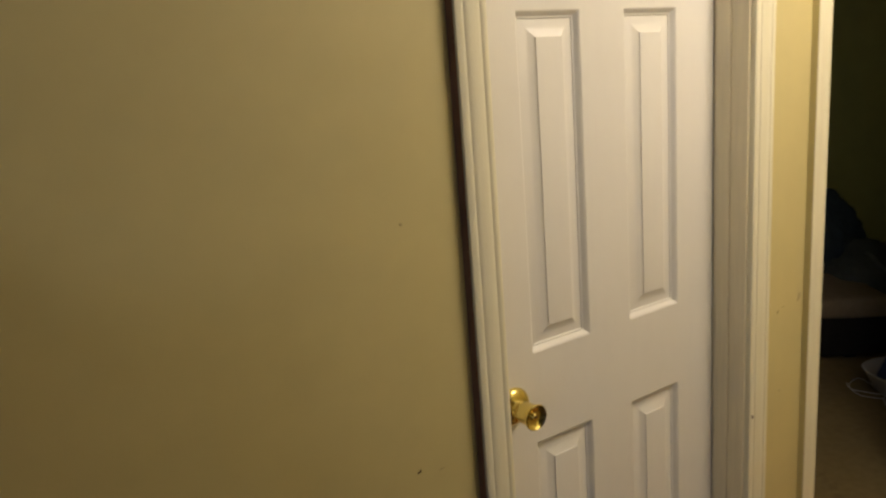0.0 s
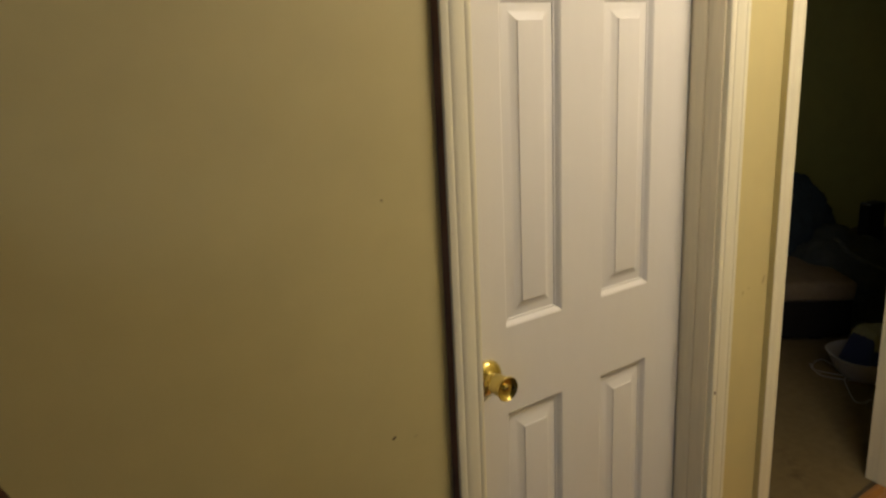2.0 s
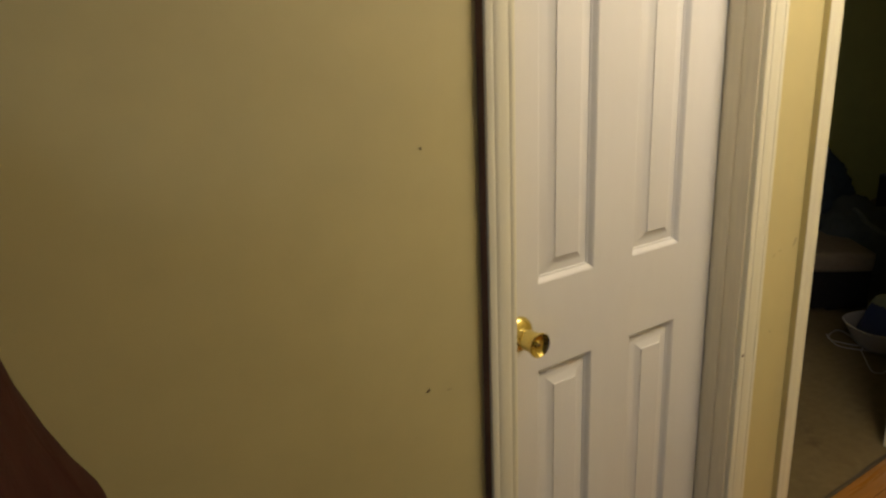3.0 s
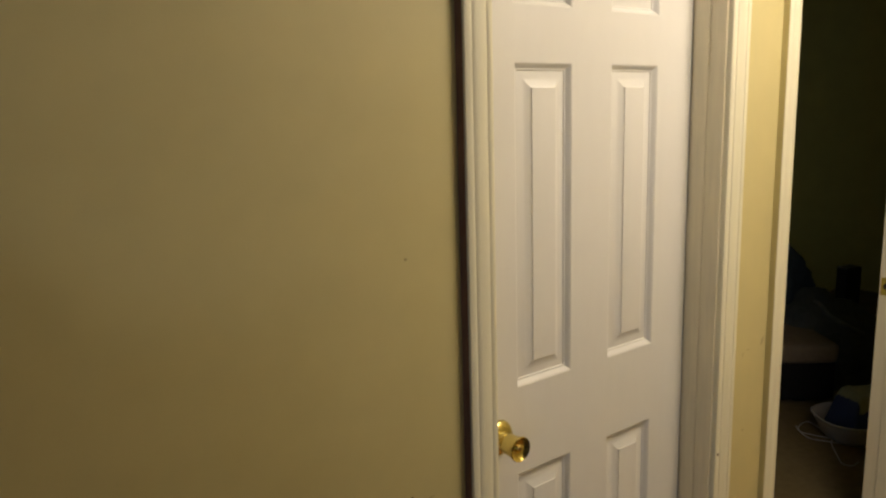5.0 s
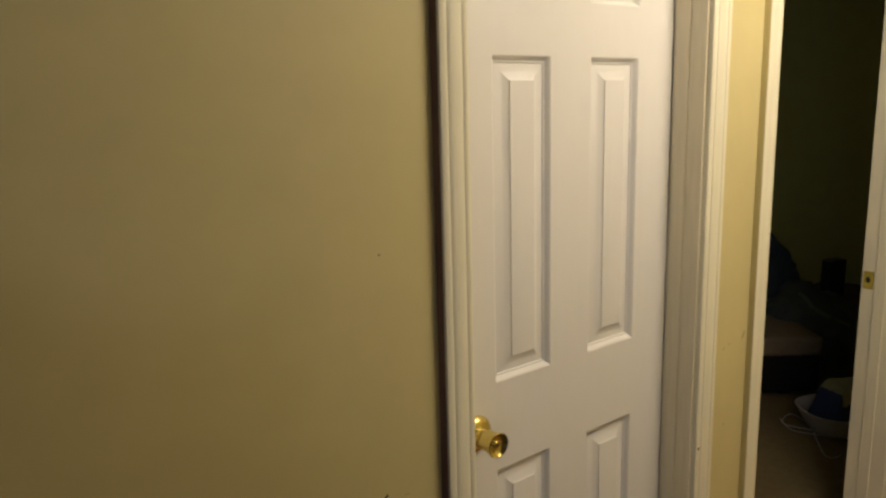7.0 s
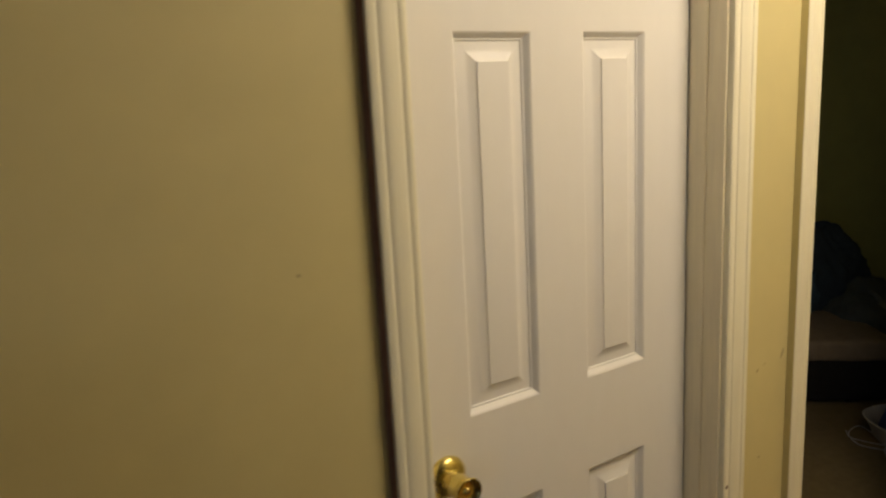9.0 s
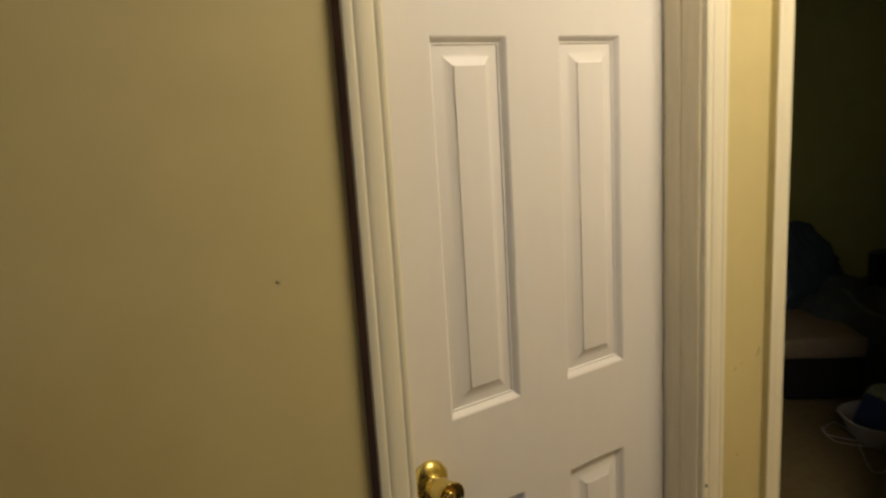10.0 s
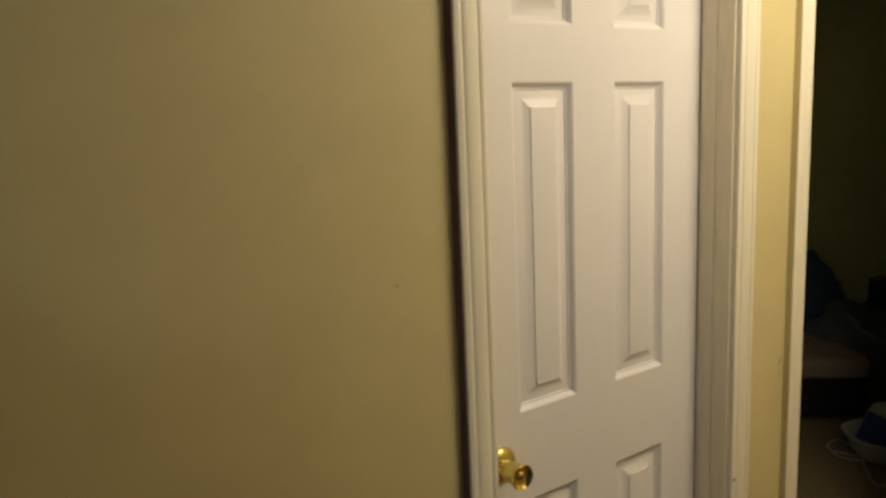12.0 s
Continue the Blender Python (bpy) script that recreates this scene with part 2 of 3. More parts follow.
def window_wall():
    bm = bmesh.new()
    a, c = WINDOW_Y - 0.65, WINDOW_Y + 0.65
    for y0, y1, z0, z1 in ((BACK + 0.001, a, 0, HEIGHT), (c, -0.001, 0, HEIGHT), (a, c, 0, 0.85), (a, c, 2.05, HEIGHT)):
        box((LEFT - 0.12, y0, z0), (LEFT, y1, z1), bm=bm)
    return bm


structure("wall_west", window_wall(), low_bounce_brown, "unseen closing wall with a window, dark brown to limit bounced light", "wall")
win = tagged(thing("window_1", LEFT - 0.06, WINDOW_Y, 0.85, 90), "white framed window letting in dim daylight", "window", kind="structure")
for lo, hi in (((-0.65, -0.04, 0), (-0.60, 0.04, 1.2)), ((0.60, -0.04, 0), (0.65, 0.04, 1.2)), ((-0.6, -0.04, 0), (0.6, 0.04, 0.05)), ((-0.6, -0.04, 1.15), (0.6, 0.04, 1.2)), ((-0.6, -0.03, 0.58), (0.6, 0.03, 0.62))):
    part("window_frame", box(lo, hi, 0.004), trim_paint, win)
for z in (0.05, 0.62):
    pane = part("pane", box((-0.598, -0.004, z + 0.002), (0.598, 0.0, z + 0.526)), glass, win)
    pane.visible_shadow = False

structure("ceiling", box((MOUTH, SOUTH - 0.12, HEIGHT + 0.001), (END + 2.9, 3.6, HEIGHT + 0.1)), ceiling_paint, "white textured ceiling", "ceiling")
# The front room ceilings are unseen and dark to lower the ambient light.
structure("ceiling_front_room", box((LEFT - 0.1, BACK - 0.1, HEIGHT + 0.001), (MOUTH - 0.001, 0.1, HEIGHT + 0.1)), low_bounce_brown, "unseen closing ceiling, dark brown to limit bounced light", "ceiling")
structure("ceiling_front_room_side", box((MOUTH, BACK - 0.1, HEIGHT + 0.001), (END + 0.1, SOUTH - 0.121, HEIGHT + 0.1)), low_bounce_brown, "unseen closing ceiling, dark brown to limit bounced light", "ceiling")
structure("ground", box((LEFT - 0.1, -4.4, -0.15), (END + 2.9, 3.6, -0.012)), strip_metal, "grey subfloor under the boards and carpet", "floor")

# bedroom shell
structure("wall_bedroom_east", box((4.5, WALL + 0.001, 0), (4.62, 3.5, HEIGHT)), room_paint, "dark olive bedroom wall", "wall")
structure("wall_bedroom_north", box((0.70, 3.5, 0), (4.62, 3.62, HEIGHT)), room_paint, "dark olive bedroom wall", "wall")
structure("wall_bedroom_west", box((0.70, WALL + 0.001, 0), (0.80, 3.499, HEIGHT)), room_paint, "dark olive bedroom side wall", "wall")


def carpet_sheet():
    bm = bmesh.new()
    x0, x1, y0, y1 = 0.80, 4.5, 0.095, 3.5
    nx, ny = 90, 84
    grid = []
    for j in range(ny + 1):
        row = []
        for i in range(nx + 1):
            x, y = x0 + (x1 - x0) * i / nx, y0 + (y1 - y0) * j / ny
            z = 0.006 * noise.noise(Vector((x * 3, y * 3, 0))) + 0.003 * noise.noise(Vector((x * 14, y * 14, 2)))
            row.append(bm.verts.new((x, y, z)))
        grid.append(row)
    for j in range(ny):
        for i in range(nx):
            bm.faces.new((grid[j][i], grid[j][i + 1], grid[j + 1][i + 1], grid[j + 1][i]))
    return bm


# Unseen dark floor, added to keep bounce off the lower walls.
structure("floor_front_room", box((LEFT, BACK, -0.011), (SEAM - 0.002, -0.001, 0.003)), low_bounce_carpet, "unseen closing floor, dark brown to limit bounced light", "carpet")
structure("floor_front_room_side", box((SEAM - 0.001, BACK, -0.011), (END, SOUTH - 0.001, 0.003)), low_bounce_carpet, "unseen closing floor, dark brown to limit bounced light", "carpet")
structure("carpet_floor", carpet_sheet(), carpet, "worn beige bedroom carpet with dark spots", "carpet", smooth=60)


# ---- casings, jambs, baseboards ----
PROFILE = ((0, 0), (0, 0.0150), (0.0008, 0.0160), (0.0025, 0.0166), (0.0105, 0.0171), (0.0122, 0.0167), (0.0133, 0.0155), (0.0150, 0.0154), (0.0166, 0.0162), (0.0240, 0.0167), (0.0320, 0.0163), (0.0380, 0.0154),
           (0.0412, 0.0146), (0.0428, 0.0130), (0.0448, 0.0127), (0.0464, 0.0135), (0.0500, 0.0139), (0.0540, 0.0134), (0.0562, 0.0124), (0.0570, 0.0110), (0.0570, 0))
REVEAL = 0.005


def casing(name, opening, face, side, w):
    """Moulded casing round an opening: two legs and a head, mitred. side -1: on the hall face."""
    frame_ = tagged(thing(name), "white moulded colonial casing round a doorway", "door casing", kind="structure")
    section = [(u * w / 0.057, v) for u, v in PROFILE]
    lo, hi, top = opening[0] - REVEAL - w, opening[1] + REVEAL + w, HEAD + REVEAL + w
    part("casing_leg", swept(section, [lambda u, v: (lo + u, face + side * v, 0.0), lambda u, v: (lo + u, face + side * v, top - u)]), trim_paint, frame_, smooth=28)
    part("casing_leg", swept(section, [lambda u, v: (hi - u, face + side * v, 0.0), lambda u, v: (hi - u, face + side * v, top - u)]), trim_paint, frame_, smooth=28)
    part("casing_head", swept(section, [lambda u, v: (lo + u, face + side * v, top - u), lambda u, v: (hi - u, face + side * v, top - u)]), trim_paint, frame_, smooth=28)
    return frame_


door_casing = casing("trim_door_casing", D1, 0, -1, 0.0598)
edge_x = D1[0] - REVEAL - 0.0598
# Dark wedge drawn where the casing's outer edge lies in shade.
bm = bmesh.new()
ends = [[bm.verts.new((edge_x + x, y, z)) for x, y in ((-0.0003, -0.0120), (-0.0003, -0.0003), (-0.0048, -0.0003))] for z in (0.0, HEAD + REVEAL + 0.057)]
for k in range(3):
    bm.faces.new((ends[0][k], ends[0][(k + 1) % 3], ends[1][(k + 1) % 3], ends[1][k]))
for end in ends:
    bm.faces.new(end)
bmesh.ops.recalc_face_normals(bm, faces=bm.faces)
part("back_edge", bm, shade_edge, door_casing, "dark wedge standing in for shade on the casing edge")
room_casing = casing("trim_bedroom_casing", D2, 0, -1, 0.057)
edge_x = D2[0] - REVEAL - 0.057
# Tan strip darkens the casing's outer edge in place of its shade.
part("painted_edge", box((edge_x - 0.0010, -0.0148, 0.0), (edge_x - 0.0002, -0.0003, HEAD + REVEAL + 0.057)), wall_paint, room_casing, "tan strip standing in for shade on the casing edge")


def jambs(name, opening, stop_y, paint):
    j = tagged(thing(name), "white painted door jamb with a stop strip", "door jamb", kind="structure")
    a, c = opening
    part("jamb_leg", box((a - JAMB, -0.0005, 0), (a, WALL + 0.0005, HEAD), 0.0012), paint, j)
    part("jamb_leg", box((c, -0.0005, 0), (c + JAMB, WALL + 0.0005, HEAD), 0.0012), paint, j)
    part("jamb_head", box((a - JAMB, -0.0005, HEAD), (c + JAMB, WALL + 0.0005, HEAD + JAMB), 0.0012), paint, j)
    s = 0.0036
    part("door_stop", box((a, stop_y - 0.036, 0), (a + s, stop_y, HEAD - s), 0.0016), paint, j)
    part("door_stop", box((c - s, stop_y - 0.036, 0), (c, stop_y, HEAD - s), 0.0016), paint, j)
    part("door_stop", box((a, stop_y - 0.036, HEAD - s), (c, stop_y, HEAD), 0.0016), paint, j)
    return j


jambs("trim_door_jamb", D1, 0.0738, jamb_paint)
jamb2 = jambs("trim_bedroom_jamb", D2, 0.082, trim_paint)

# strike plate let into the far jamb of the bedroom doorway
strike = tagged(thing("strike_plate", D2[1], 0.101, 0.925), "small brass strike plate screwed to the white jamb", "strike plate")
def plate():
    bm = bmesh.new()
    w, h, hw, hh = 0.0155, 0.029, 0.0080, 0.0105
    outer, inner = [], []
    for k in range(24):
        a = 2 * math.pi * k / 24
        cx, cy = math.cos(a), math.sin(a)
        f = 1 / max(abs(cx), abs(cy))
        outer.append((w * cx * f, h * cy * f))
        inner.append((0.002 + hw * cx, hh * cy))
    rings = [[bm.verts.new((x, p[0], p[1])) for p in ring] for ring, x in ((outer, 0.0), (outer, -0.0018), (inner, -0.0018), (inner, 0.0))]
    for a, c in zip(rings, rings[1:]):
        for k in range(24):
            bm.faces.new((a[k], a[(k + 1) % 24], c[(k + 1) % 24], c[k]))
    return bm


part("plate", plate(), dull_brass, strike)
part("latch_hole", box((-0.0008, -0.0075, -0.0115), (0.0004, 0.0115, 0.0115)), keyway, strike, "dark latch hole")
for z in (-0.021, 0.021):
    bm = lathe(((0.0036, 0), (0.0034, 0.0006), (0.002, 0.001)), 14, "-y")
    bmesh.ops.rotate(bm, verts=bm.verts, matrix=Matrix.Rotation(radians(-90), 3, "Z"))
    bmesh.ops.translate(bm, verts=bm.verts, vec=(-0.0018, 0, z))
    part("screw", bm, dull_brass, strike)

BASE = ((0, 0), (0, 0.012), (0.055, 0.012), (0.062, 0.0105), (0.068, 0.011), (0.076, 0.0075), (0.083, 0.006), (0.085, 0.004), (0.085, 0))


def baseboard(name, place_a, place_b):
    return tagged(part(name, swept(BASE, [place_a, place_b]), trim_paint, smooth=30), "white moulded baseboard along the tan wall", "baseboard", kind="structure")


baseboard("baseboard_east", lambda u, v: (END - v, -0.019, u), lambda u, v: (END - v, SOUTH, u))
baseboard("baseboard_between", lambda u, v: (D1[1] + 0.0660, -v, u), lambda u, v: (D2[0] - 0.0625, -v, u))
baseboard("baseboard_north", lambda u, v: (LEFT, -v, u), lambda u, v: (D1[0] - 0.0660, -v, u))


# ---- closed six-panel door ----
def six_panel_door():
    x0, x1 = D1[0] + 0.003, D1[1] - 0.003
    face, back = 0.078, 0.113
    door = tagged(thing("door_1", x1, face, 0.012), "closed white six-panel door with a brass knob", "door", kind="structure")
    xs = (x0, 0.111, 0.2575, 0.3675, 0.5145, x1)
    zs = (0.012, 0.245, 0.836, 1.012, 1.6075, 1.706, 1.915, 2.046)
    to = Matrix.Translation((-x1, -face, -0.012))
    bm = bmesh.new()
    g = [[bm.verts.new((x, face, z)) for x in xs] for z in zs]
    for j in range(7):
        for i in range(5):
            if not (i in (1, 3) and j in (1, 3, 5)):
                bm.faces.new((g[j][i], g[j][i + 1], g[j + 1][i + 1], g[j + 1][i]))
    edge = [e for e in bm.edges if e.is_boundary and (all(abs(v.co.x - x0) < 1e-6 for v in e.verts) or all(abs(v.co.x - x1) < 1e-6 for v in e.verts)
                                                       or all(v.co.z < 0.013 for v in e.verts) or all(v.co.z > 2.045 for v in e.verts))]
    made = bmesh.ops.extrude_edge_only(bm, edges=edge)["geom"]
    for v in made:
        if isinstance(v, bmesh.types.BMVert):
            v.co.y = back
    bm.faces.new([bm.verts.new(p) for p in ((x0, back, 0.012), (x1, back, 0.012), (x1, back, 2.046), (x0, back, 2.046))])
    bmesh.ops.transform(bm, matrix=to, verts=bm.verts)
    part("leaf", bm, door_paint, door)
    rings = ((0, 0), (0.0010, 0.0004), (0.0024, 0.0014), (0.0050, 0.0046), (0.0080, 0.0088), (0.0090, 0.0097), (0.0098, 0.0098), (0.0118, 0.0094), (0.0123, 0.0112), (0.0132, 0.0119),
             (0.0142, 0.0118), (0.0200, 0.0107), (0.0260, 0.0092), (0.0320, 0.0073), (0.0380, 0.0051), (0.0432, 0.0028), (0.0438, 0.0008), (0.0465, 0.0004))
    for j in (1, 3, 5):
        for i in (1, 3):
            bm = bmesh.new()
            loops = []
            for d, depth in rings:
                a, c, lo, hi = xs[i] + d, xs[i + 1] - d, zs[j] + d, zs[j + 1] - d
                loops.append([bm.verts.new((p, face + depth, q)) for p, q in ((a, lo), (c, lo), (c, hi), (a, hi))])
            for r, s in zip(loops, loops[1:]):
                for k in range(4):
                    bm.faces.new((r[k], r[(k + 1) % 4], s[(k + 1) % 4], s[k]))
            bm.faces.new(loops[-1])
            bmesh.ops.transform(bm, matrix=to, verts=bm.verts)
            part("panel", bm, door_paint, door, smooth=20)
    # knob: rosette, neck, flared bell with a dished front and a push button
    kx, kz = 0.059 - x1, 0.9265 - 0.012
    def place(bm):
        bmesh.ops.translate(bm, verts=bm.verts, vec=(kx, 0, kz))
        return bm
    rose = part("rosette", place(lathe(((0.0350, 0.0), (0.0355, 0.002), (0.0345, 0.0045), (0.0315, 0.0085), (0.0265, 0.0120), (0.0200, 0.0142), (0.0165, 0.0150), (0.0155, 0.0160), (0.0152, 0.0205),
                                        (0.0144, 0.0215), (0.0110, 0.0216)), 48, "-y")), brass, door, "polished brass rosette", smooth=40)
    knob = part("knob", place(lathe(((0.0112, 0.0200), (0.0110, 0.0248), (0.0130, 0.0256), (0.0172, 0.0266), (0.0188, 0.0284), (0.0193, 0.0320), (0.0196, 0.0430), (0.0206, 0.0530), (0.0226, 0.0595),
                                     (0.0235, 0.0620), (0.0234, 0.0634), (0.0226, 0.0640), (0.0214, 0.0634), (0.0200, 0.0618), (0.0165, 0.0592), (0.0120, 0.0578), (0.0074, 0.0573), (0.0066, 0.0574)), 56, "-y")),
                brass, door, "polished brass bell-shaped knob", smooth=40)
    part("lock_button", place(lathe(((0.0066, 0.056), (0.0066, 0.0596), (0.0058, 0.0604), (0.0030, 0.0606)), 28, "-y")), brass, knob, smooth=40)
    bm = box((-0.0036, -0.0612, -0.0010), (0.0036, -0.0603, 0.0010))
    part("button_slot", place(bm), keyway, knob)
    for z in (0.20, 1.05, 1.85):
        bm = bmesh.new()
        box((0.0005, 0.0355, z - 0.045), (0.0028, 0.040, z + 0.045), bm=bm)
        part("hinge", bm, dull_brass, door)
    return door


six_panel_door()

# ---- marks on wall and trim ----
def chip(name, m, r, mat, label):
    bm = bmesh.new()
    bmesh.ops.create_icosphere(bm, subdivisions=2, radius=1)
    for v in bm.verts:
        k = 1 + 0.35 * noise.noise(v.co * 1.7)
        v.co = Vector((v.co.x * r[0] * k, v.co.y * 0.0009, v.co.z * r[1] * k))
    ob = part(name, bm, mat, smooth=60)
    ob.matrix_world = m
    return tagged(ob, label, "paint chip")


CHIPS = ((-0.191, 0.927, -28, 0.0048, 0.0020, mark_brown, "small dark brown chip in the tan wall paint"),
         (-0.185, 1.312, 20, 0.0030, 0.0022, scuff_tan, "faint round scuff on the tan wall paint"),
         (-0.150, 0.917, -5, 0.0060, 0.0009, scuff_tan, "faint short scratch in the tan wall paint"),
         (0.754, 0.951, -50, 0.0050, 0.0014, mark_tan, "small brown tick mark on the narrow tan wall"),
         (0.776, 0.958, -8, 0.0070, 0.0007, mark_tan, "thin scratch across the narrow tan wall"),
         (0.768, 0.760, 15, 0.0034, 0.0020, scuff_tan, "faint smudge on the narrow tan wall"),
         (0.835, 0.968, -60, 0.0120, 0.0040, scuff_tan, "faint smudge beside the doorway casing"),
         (-0.0865, 1.745, 70, 0.0055, 0.0035, mark_brown, "dark chip in the wall paint beside the casing"))
for cx, cz, turn, rx_, rz_, mat_, text in CHIPS:
    chip("paint_chip", pose(cx, -0.0003, cz, 0, turn, 0), (rx_, rz_), mat_, text)
chip("nail_dent", pose(0.646, -0.0136, 0.740, 0, 25, 0), (0.0052, 0.0038), dent_grey, "filled grey nail dent in the white casing")

# ---- ceiling lamp of the hall ----
cl = tagged(thing("ceiling_light", LAMP[0], LAMP[1], HEIGHT), "round flush ceiling light with an added brass drum and opal glass", "ceiling light")
# Opaque drum, unseen, added to stop the bulb lighting the ceiling.
part("drum", lathe(((0.270, 0.0), (0.296, -0.004), (0.300, -0.010), (0.300, -0.205), (0.298, -0.208), (0.294, -0.205), (0.294, -0.012), (0.02, -0.010)), 48), brass, cl, "brass drum added to keep light off the ceiling", smooth=40)
bowl_glass = part("shade", lathe(((0.292, -0.196), (0.280, -0.212), (0.220, -0.232), (0.12, -0.244), (0.005, -0.247)), 48), opal, cl, "opal glass diffuser", smooth=50)
bowl_glass.visible_shadow = False


# ---- high-backed chair against the wall ----
def wing_chair():
    ch = tagged(thing("high_back_chair", -1.128, -0.10, 0), "dark maroon leather high-back chair with added shading wings against the tan wall", "chair")
    # backrest outline, right half: narrow at the top, flaring out to a rounded shoulder
    half = ((0.330, 1.36), (0.350, 1.30), (0.374, 1.21), (0.389, 1.141), (0.408, 1.084), (0.429, 1.034), (0.447, 1.000), (0.452, 0.985), (0.452, 0.955), (0.446, 0.90), (0.440, 0.75), (0.436, 0.42))
    pts = [(-x, z) for x, z in reversed(half)] + [(-0.27, 1.405), (-0.15, 1.42), (0.0, 1.425), (0.15, 1.42), (0.27, 1.405)] + list(half)
    bm = bmesh.new()
    loops = []
    for y, inset in ((0.070, 0.012), (0.062, 0.003), (0.045, 0.0), (-0.045, 0.0), (-0.065, 0.004), (-0.078, 0.018), (-0.084, 0.040)):
        ring = []
        for x, z in pts:
            sx = x - math.copysign(min(abs(x), inset), x)
            ring.append(bm.verts.new((sx, y, z - (inset if z > 1.3 else 0))))
        loops.append(ring)
    for a, c in zip(loops, loops[1:]):
        for k in range(len(pts)):
            bm.faces.new((a[k], a[(k + 1) % len(pts)], c[(k + 1) % len(pts)], c[k]))
    bm.faces.new(loops[0])
    bm.faces.new(loops[-1])
    part("backrest", bm, maroon_leather, ch, smooth=50)
    # Both wings are added, unseen, to block window light from the lower wall.
    # wings: the outline carried forward, toed in and falling towards the arms
    for s in (-1, 1):
        bm = bmesh.new()
        loops = []
        side = [(x, z) for x, z in half if z < 1.31]
        for y, f in ((-0.060, 0.0), (-0.18, 0.25), (-0.30, 0.6), (-0.375, 0.92), (-0.395, 1.0)):
            edge = 0.012 if f == 1.0 else 0.0
            outer = [(s * (x - 0.062 * f - edge), y, 0.60 + (z - 0.60) * (1 - 0.10 * f * f) - edge) for x, z in side if z > 0.7] + [(s * (0.438 - 0.062 * f - edge), y, 0.60)]
            inner = [(s * (abs(x) - 0.075 + 2 * edge), y, z) for x, _, z in reversed(outer)]
            loops.append([bm.verts.new(p) for p in outer + inner])
        for a, c in zip(loops, loops[1:]):
            for k in range(len(a)):
                bm.faces.new((a[k], a[(k + 1) % len(a)], c[(k + 1) % len(a)], c[k]))
        bm.faces.new(loops[0])
        bm.faces.new(loops[-1])
        part("wing", bm, maroon_leather, ch, smooth=50)
    part("seat", box((-0.36, -0.62, 0.30), (0.36, -0.085, 0.47), 0.035, 4), maroon_leather, ch, smooth=50)
    for s in (-1, 1):
        part("armrest", box((min(s * 0.365, s * 0.44), -0.60, 0.20), (max(s * 0.365, s * 0.44), -0.086, 0.63), 0.03, 4), maroon_leather, ch, smooth=50)
    part("seat_frame", box((-0.43, -0.59, 0.14), (0.43, 0.05, 0.298), 0.01), maroon_leather, ch)
    for x in (-0.39, 0.39):
        for y in (-0.55, 0.02):
            bm = lathe(((0.016, 0.0), (0.026, 0.142)), 16)
            bmesh.ops.translate(bm, verts=bm.verts, vec=(x, y, 0))
            part("leg", bm, dark_wood, ch, "dark wooden leg", smooth=40)
    return ch


wing_chair()


# ---- bedroom things ----
def soft_block(lo, hi, bevel, amp, scale, seed, cuts=5):
    bm = box(lo, hi, bevel, 3)
    bmesh.ops.subdivide_edges(bm, edges=[e for e in bm.edges if e.calc_length() > 0.1], cuts=cuts, use_grid_fill=True)
    for v in bm.verts:
        v.co += amp * noise.noise_vector(v.co * scale + Vector((seed, 0, 0)))
    return bm


def bed():
    b = tagged(thing("low_bed", 2.66, 1.00, 0, -38), "low bed with a black base and a rumpled beige cover", "bed")
    part("base", box((-0.55, 0.0, 0.02), (0.38, 1.7, 0.215), 0.012), black_cloth, b, "black cloth bed base", smooth=40)
    for x in (-0.50, 0.22):
        for y in (0.06, 1.62):
            part("foot", box((x - 0.03, y - 0.03, 0.0), (x + 0.03, y + 0.03, 0.021)), black_plastic, b)
    part("mattress", soft_block((-0.56, -0.012, 0.21), (0.39, 1.72, 0.315), 0.03, 0.012, 5, 3), beige_cloth, b, "beige covered mattress", smooth=60)
    return b


bed()


def heap(name, x, y, z, size, turn, mat, seed, label, category):
    """A rumpled soft heap: folds deepen towards its foot."""
    bm = bmesh.new()
    bmesh.ops.create_icosphere(bm, subdivisions=5, radius=1)
    for v in bm.verts:
        c = v.co.copy()
        k = 1 + 0.28 * noise.noise(c * 1.6 + Vector((seed, 0, 0))) + 0.13 * (1 - abs(noise.noise(c * 4.1 + Vector((0, seed, 0))))) + 0.03 * noise.noise(c * 11)
        v.co = Vector((c.x * size[0] * k, c.y * size[1] * k, max(0.0, (c.z + 0.25) * size[2] * k)))
    ob = part(name, bm, mat, smooth=70)
    ob.matrix_world = pose(x, y, z, 0, 0, turn)
    return tagged(ob, label, category)


heap("blanket", 3.02, 1.62, 0.315, (0.30, 0.38, 0.30), -30, blue_cloth, 1.3, "heaped slate blue blanket on the beige bed cover", "blanket")
heap("pillow", 3.25, 1.36, 0.312, (0.24, 0.15, 0.31), -48, dim_blue_cloth, 7.7, "slate blue pillow standing upright on the bed", "pillow")
duvet = heap("duvet", 3.42, 1.10, 0.0, (0.36, 0.32, 0.33), 10, grey_cloth, 8.7, "heaped dark grey duvet on the carpet by the bed", "duvet")


fold = [duvet.matrix_world.inverted() @ Vector(p) for p in ((3.262, 1.040, 0.426), (3.231, 0.989, 0.414), (3.224, 0.938, 0.370), (3.237, 0.878, 0.339), (3.287, 0.839, 0.305), (3.348, 0.813, 0.273))]
part("turned_edge", tube(fold, 0.016, 10), pale_grey_cloth, duvet, "paler turned-back edge", smooth=80)


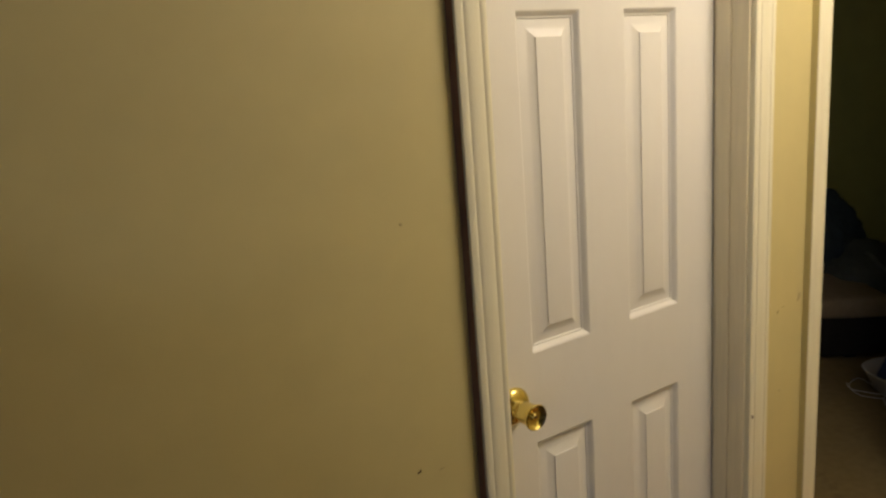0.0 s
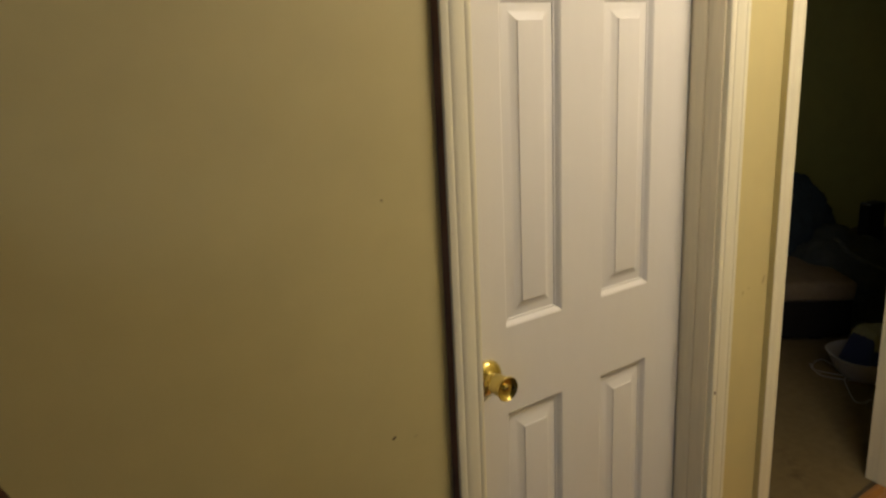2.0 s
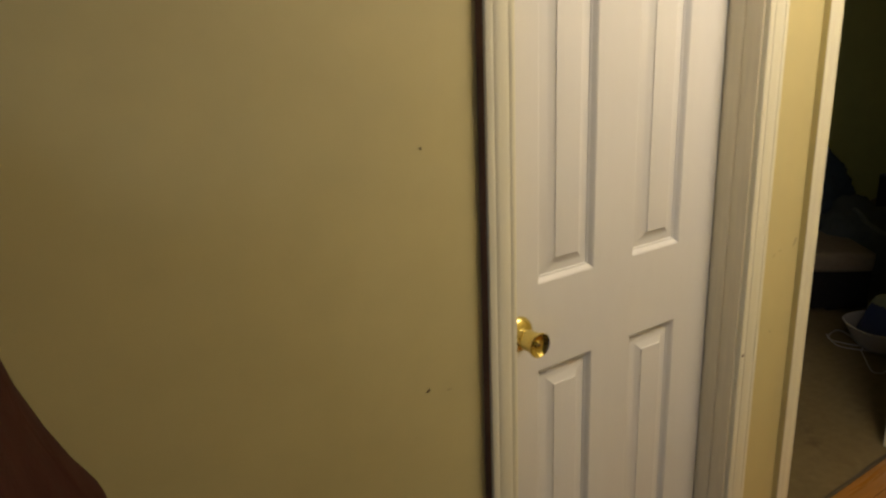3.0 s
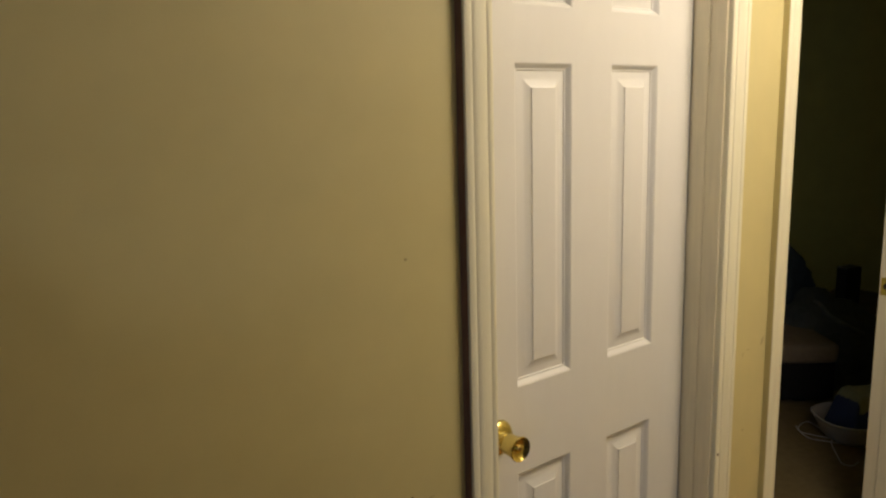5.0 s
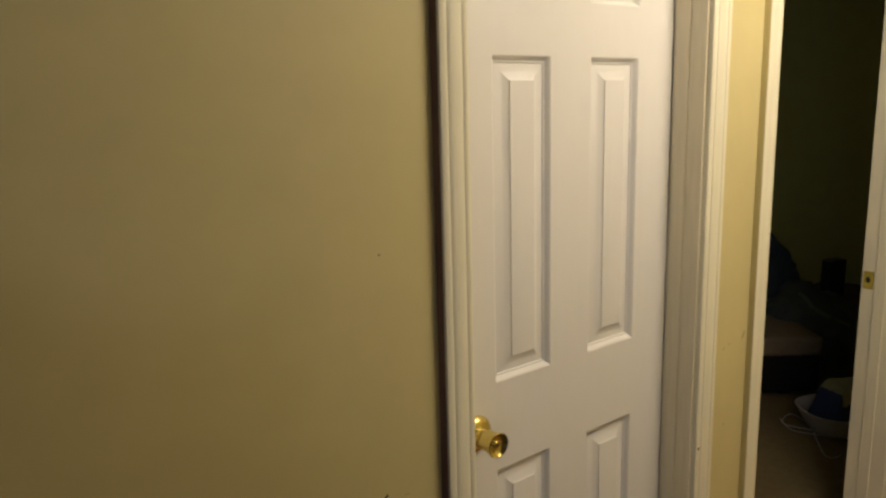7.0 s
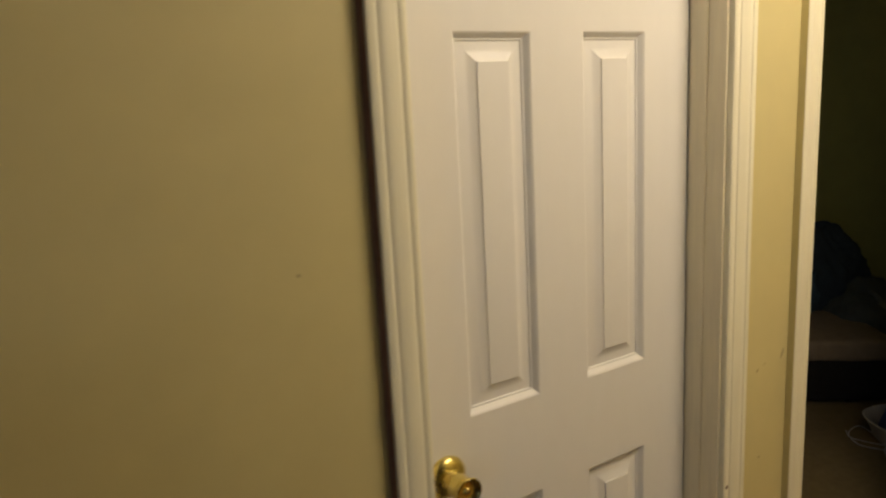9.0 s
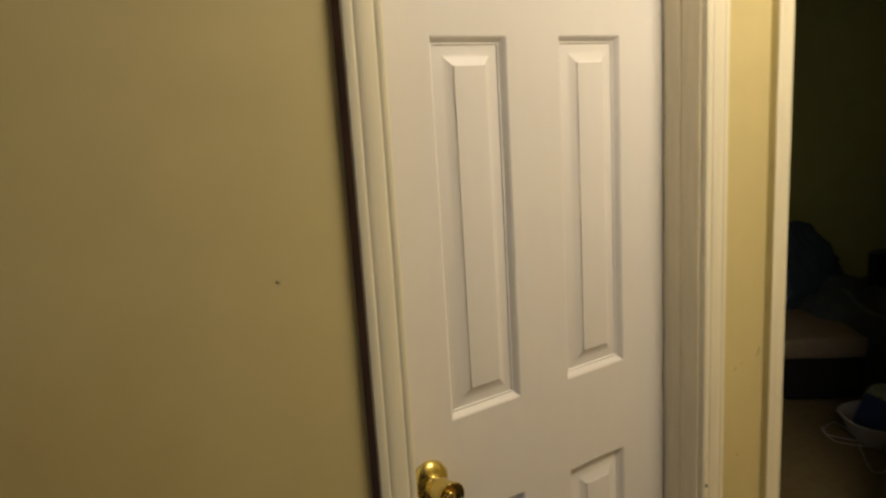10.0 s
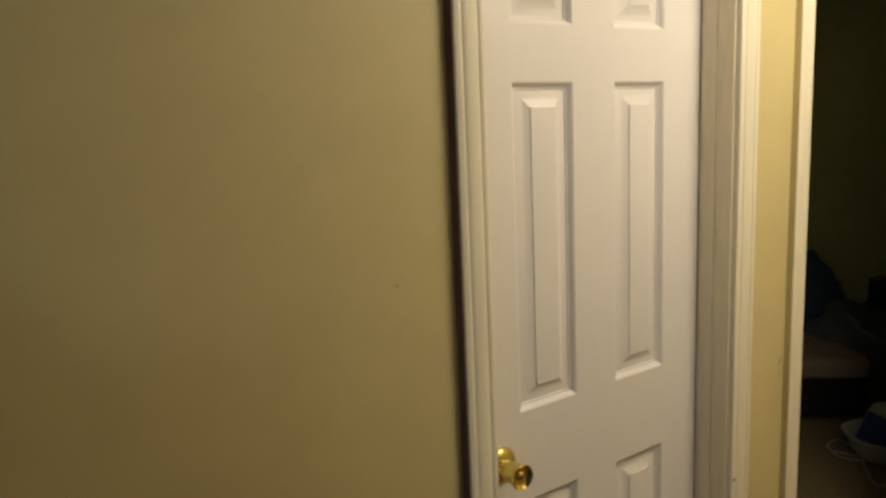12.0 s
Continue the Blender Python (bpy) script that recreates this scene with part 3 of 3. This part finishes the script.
def basin():
    p = tagged(thing("plastic_basin", 2.664, 0.502, 0, -32), "white plastic basin holding a blue box under a pale cloth", "basin")
    bm = bmesh.new()
    loops = []
    for k, h, o in ((0.78, 0.0, 0), (0.86, 0.015, 0), (0.96, 0.06, 0), (1.05, 0.095, 0), (1.08, 0.10, 0), (1.05, 0.104, 0), (0.98, 0.095, 0), (0.90, 0.05, 0), (0.86, 0.03, 0)):
        loops.append([bm.verts.new((0.20 * k * math.copysign(abs(math.cos(a)) ** 0.75, math.cos(a)), 0.155 * k * math.copysign(abs(math.sin(a)) ** 0.75, math.sin(a)), h))
                      for a in [2 * math.pi * i / 40 for i in range(40)]])
    for a, c in zip(loops, loops[1:]):
        for i in range(40):
            bm.faces.new((a[i], a[(i + 1) % 40], c[(i + 1) % 40], c[i]))
    bm.faces.new(loops[0])
    bm.faces.new(loops[-1])
    part("tub", bm, white_plastic, p, smooth=50)
    bm = box((-0.125, -0.115, 0.028), (0.17, 0.115, 0.205), 0.018, 3)
    for v in bm.verts:
        k = 1 - 1.9 * (v.co.z - 0.03)
        v.co.x, v.co.y = 0.03 + (v.co.x - 0.03) * k, v.co.y * k
    part("box", bm, blue_plastic, p, "bright blue tapered plastic box", smooth=40)
    # a rumpled cloth over the box, with one corner hanging down its side
    bm = bmesh.new()
    n_ = 26
    sheets = []
    for lift in (0.0045, 0.0):
        grid = []
        for j in range(n_ + 1):
            row = []
            for i in range(n_ + 1):
                u, v = -1 + 2 * i / n_, -1 + 2 * j / n_
                wob = 0.16 * noise.noise(Vector((u * 1.9, v * 1.9, 4.0))) + 0.06 * noise.noise(Vector((u * 6, v * 6, 1.0)))
                x = 0.035 + 0.118 * u * (1 + wob)
                y = 0.098 * v * (1 + wob) - (0.03 if u > 0.1 else 0.0) * max(0.0, -v)
                over = max(0.0, abs(y) - 0.073) + 0.8 * max(0.0, abs(x - 0.035) - 0.098)
                z = 0.209 + lift + 0.010 * abs(noise.noise(Vector((u * 2.6, v * 2.6, 9.0)))) - over * 1.7
                side = 0.073 + 0.45 * max(0.0, abs(y) - 0.073)
                row.append(bm.verts.new((x, math.copysign(min(abs(y), side + 0.006), y), z)))
            grid.append(row)
        for j in range(n_):
            for i in range(n_):
                bm.faces.new((grid[j][i], grid[j][i + 1], grid[j + 1][i + 1], grid[j + 1][i]))
        sheets.append(grid)
    rim = [(0, i) for i in range(n_)] + [(j, n_) for j in range(n_)] + [(n_, i) for i in range(n_, 0, -1)] + [(j, 0) for j in range(n_, 0, -1)]
    for (j, i), (k, m) in zip(rim, rim[1:] + rim[:1]):
        bm.faces.new((sheets[0][j][i], sheets[0][k][m], sheets[1][k][m], sheets[1][j][i]))
    part("cover", bm, pale_cloth, p, "rumpled pale green cloth cover", smooth=70)
    return p


basin()


def cable(points, label):
    return tagged(part("cable", tube(points, 0.0023), white_plastic, smooth=80), label, "cable", group="cables on the carpet")


cable(((2.497, 0.532, 0.012), (2.509, 0.569, 0.012), (2.562, 0.636, 0.013), (2.605, 0.717, 0.012), (2.553, 0.728, 0.012), (2.485, 0.704, 0.012), (2.434, 0.635, 0.012), (2.441, 0.566, 0.017), (2.485, 0.512, 0.012)), "loop of white cable lying on the carpet")
cable(((2.520, 0.735, 0.012), (2.470, 0.690, 0.012), (2.470, 0.610, 0.018), (2.505, 0.560, 0.012), (2.463, 0.546, 0.012), (2.368, 0.481, 0.018), (2.296, 0.419, 0.012), (2.304, 0.385, 0.012), (2.355, 0.380, 0.012)), "white cable trailing across the carpet")


def low_chest():
    n_ = tagged(thing("low_chest", 4.16, 1.10, 0, 0), "low dark wooden chest against the olive wall", "chest")
    part("body", box((-0.30, -0.32, 0.03), (0.30, 0.32, 0.215), 0.006), dark_wood, n_)
    part("top", box((-0.32, -0.34, 0.2155), (0.31, 0.34, 0.24), 0.006), dark_wood, n_)
    dr = part("drawer", box((-0.316, -0.30, 0.05), (-0.3005, 0.30, 0.20), 0.004), dark_wood, n_)
    part("drawer_pull", box((-0.33, -0.05, 0.115), (-0.3165, 0.05, 0.135), 0.004), black_plastic, dr)
    part("plinth", box((-0.28, -0.30, 0.0), (0.28, 0.30, 0.03)), dark_wood, n_)
    return n_


low_chest()
dev = tagged(thing("black_speaker", 4.02, 1.20, 0.24, -15), "narrow black speaker standing on the low chest", "speaker")
part("cabinet", box((-0.06, -0.043, 0), (0.06, 0.043, 0.25), 0.008), black_plastic, dev)
part("grille", box((-0.064, -0.036, 0.012), (-0.0605, 0.036, 0.238), 0.0015), black_cloth, dev, "black cloth grille")

# ---- threshold and floor boards ----
tagged(part("threshold", swept(((-0.0085, -0.011), (-0.0085, -0.004), (-0.0045, -0.001), (0.0, 0.0010), (0.0028, 0.0006), (0.0045, -0.001), (0.0045, -0.011)),
                               [lambda u, v: (D2[0] + 0.001, 0.091 + u, v), lambda u, v: (D2[1] - 0.001, 0.091 + u, v)]), strip_metal, smooth=40),
       "thin grey metal strip between boards and carpet", "threshold", kind="structure")


def boards():
    fl = tagged(thing("floor"), "orange laminate boards in the hall", "floor", kind="structure")
    w, gap = 0.128, 0.0012
    rng = random.Random(5)
    shared = {}
    def board(x0, x1, y0, y1):
        key = (round(x1 - x0, 3), round(y1 - y0, 3))
        if key not in shared:
            shared[key] = to_mesh("board", box((0, 0, -0.011), (key[0] - gap, key[1] - gap, 0), 0.0008, 1), laminate)
        ob = new("board", shared[key])
        ob.parent = fl
        ob.location = (x0, y0, 0)
    y = 0.0
    while y > SOUTH:
        lo = max(y - w, SOUTH)
        right = END
        x = SEAM
        first = rng.choice((0.4, 0.8, 1.2))
        while x < right - 0.002:
            n_ = min(right, x + (first if x == SEAM else 1.2))
            board(x, n_, lo, y)
            x = n_
        y = lo
    board(D2[0] + 0.001, D2[1] - 0.001, 0.001, 0.082)
    return fl


boards()
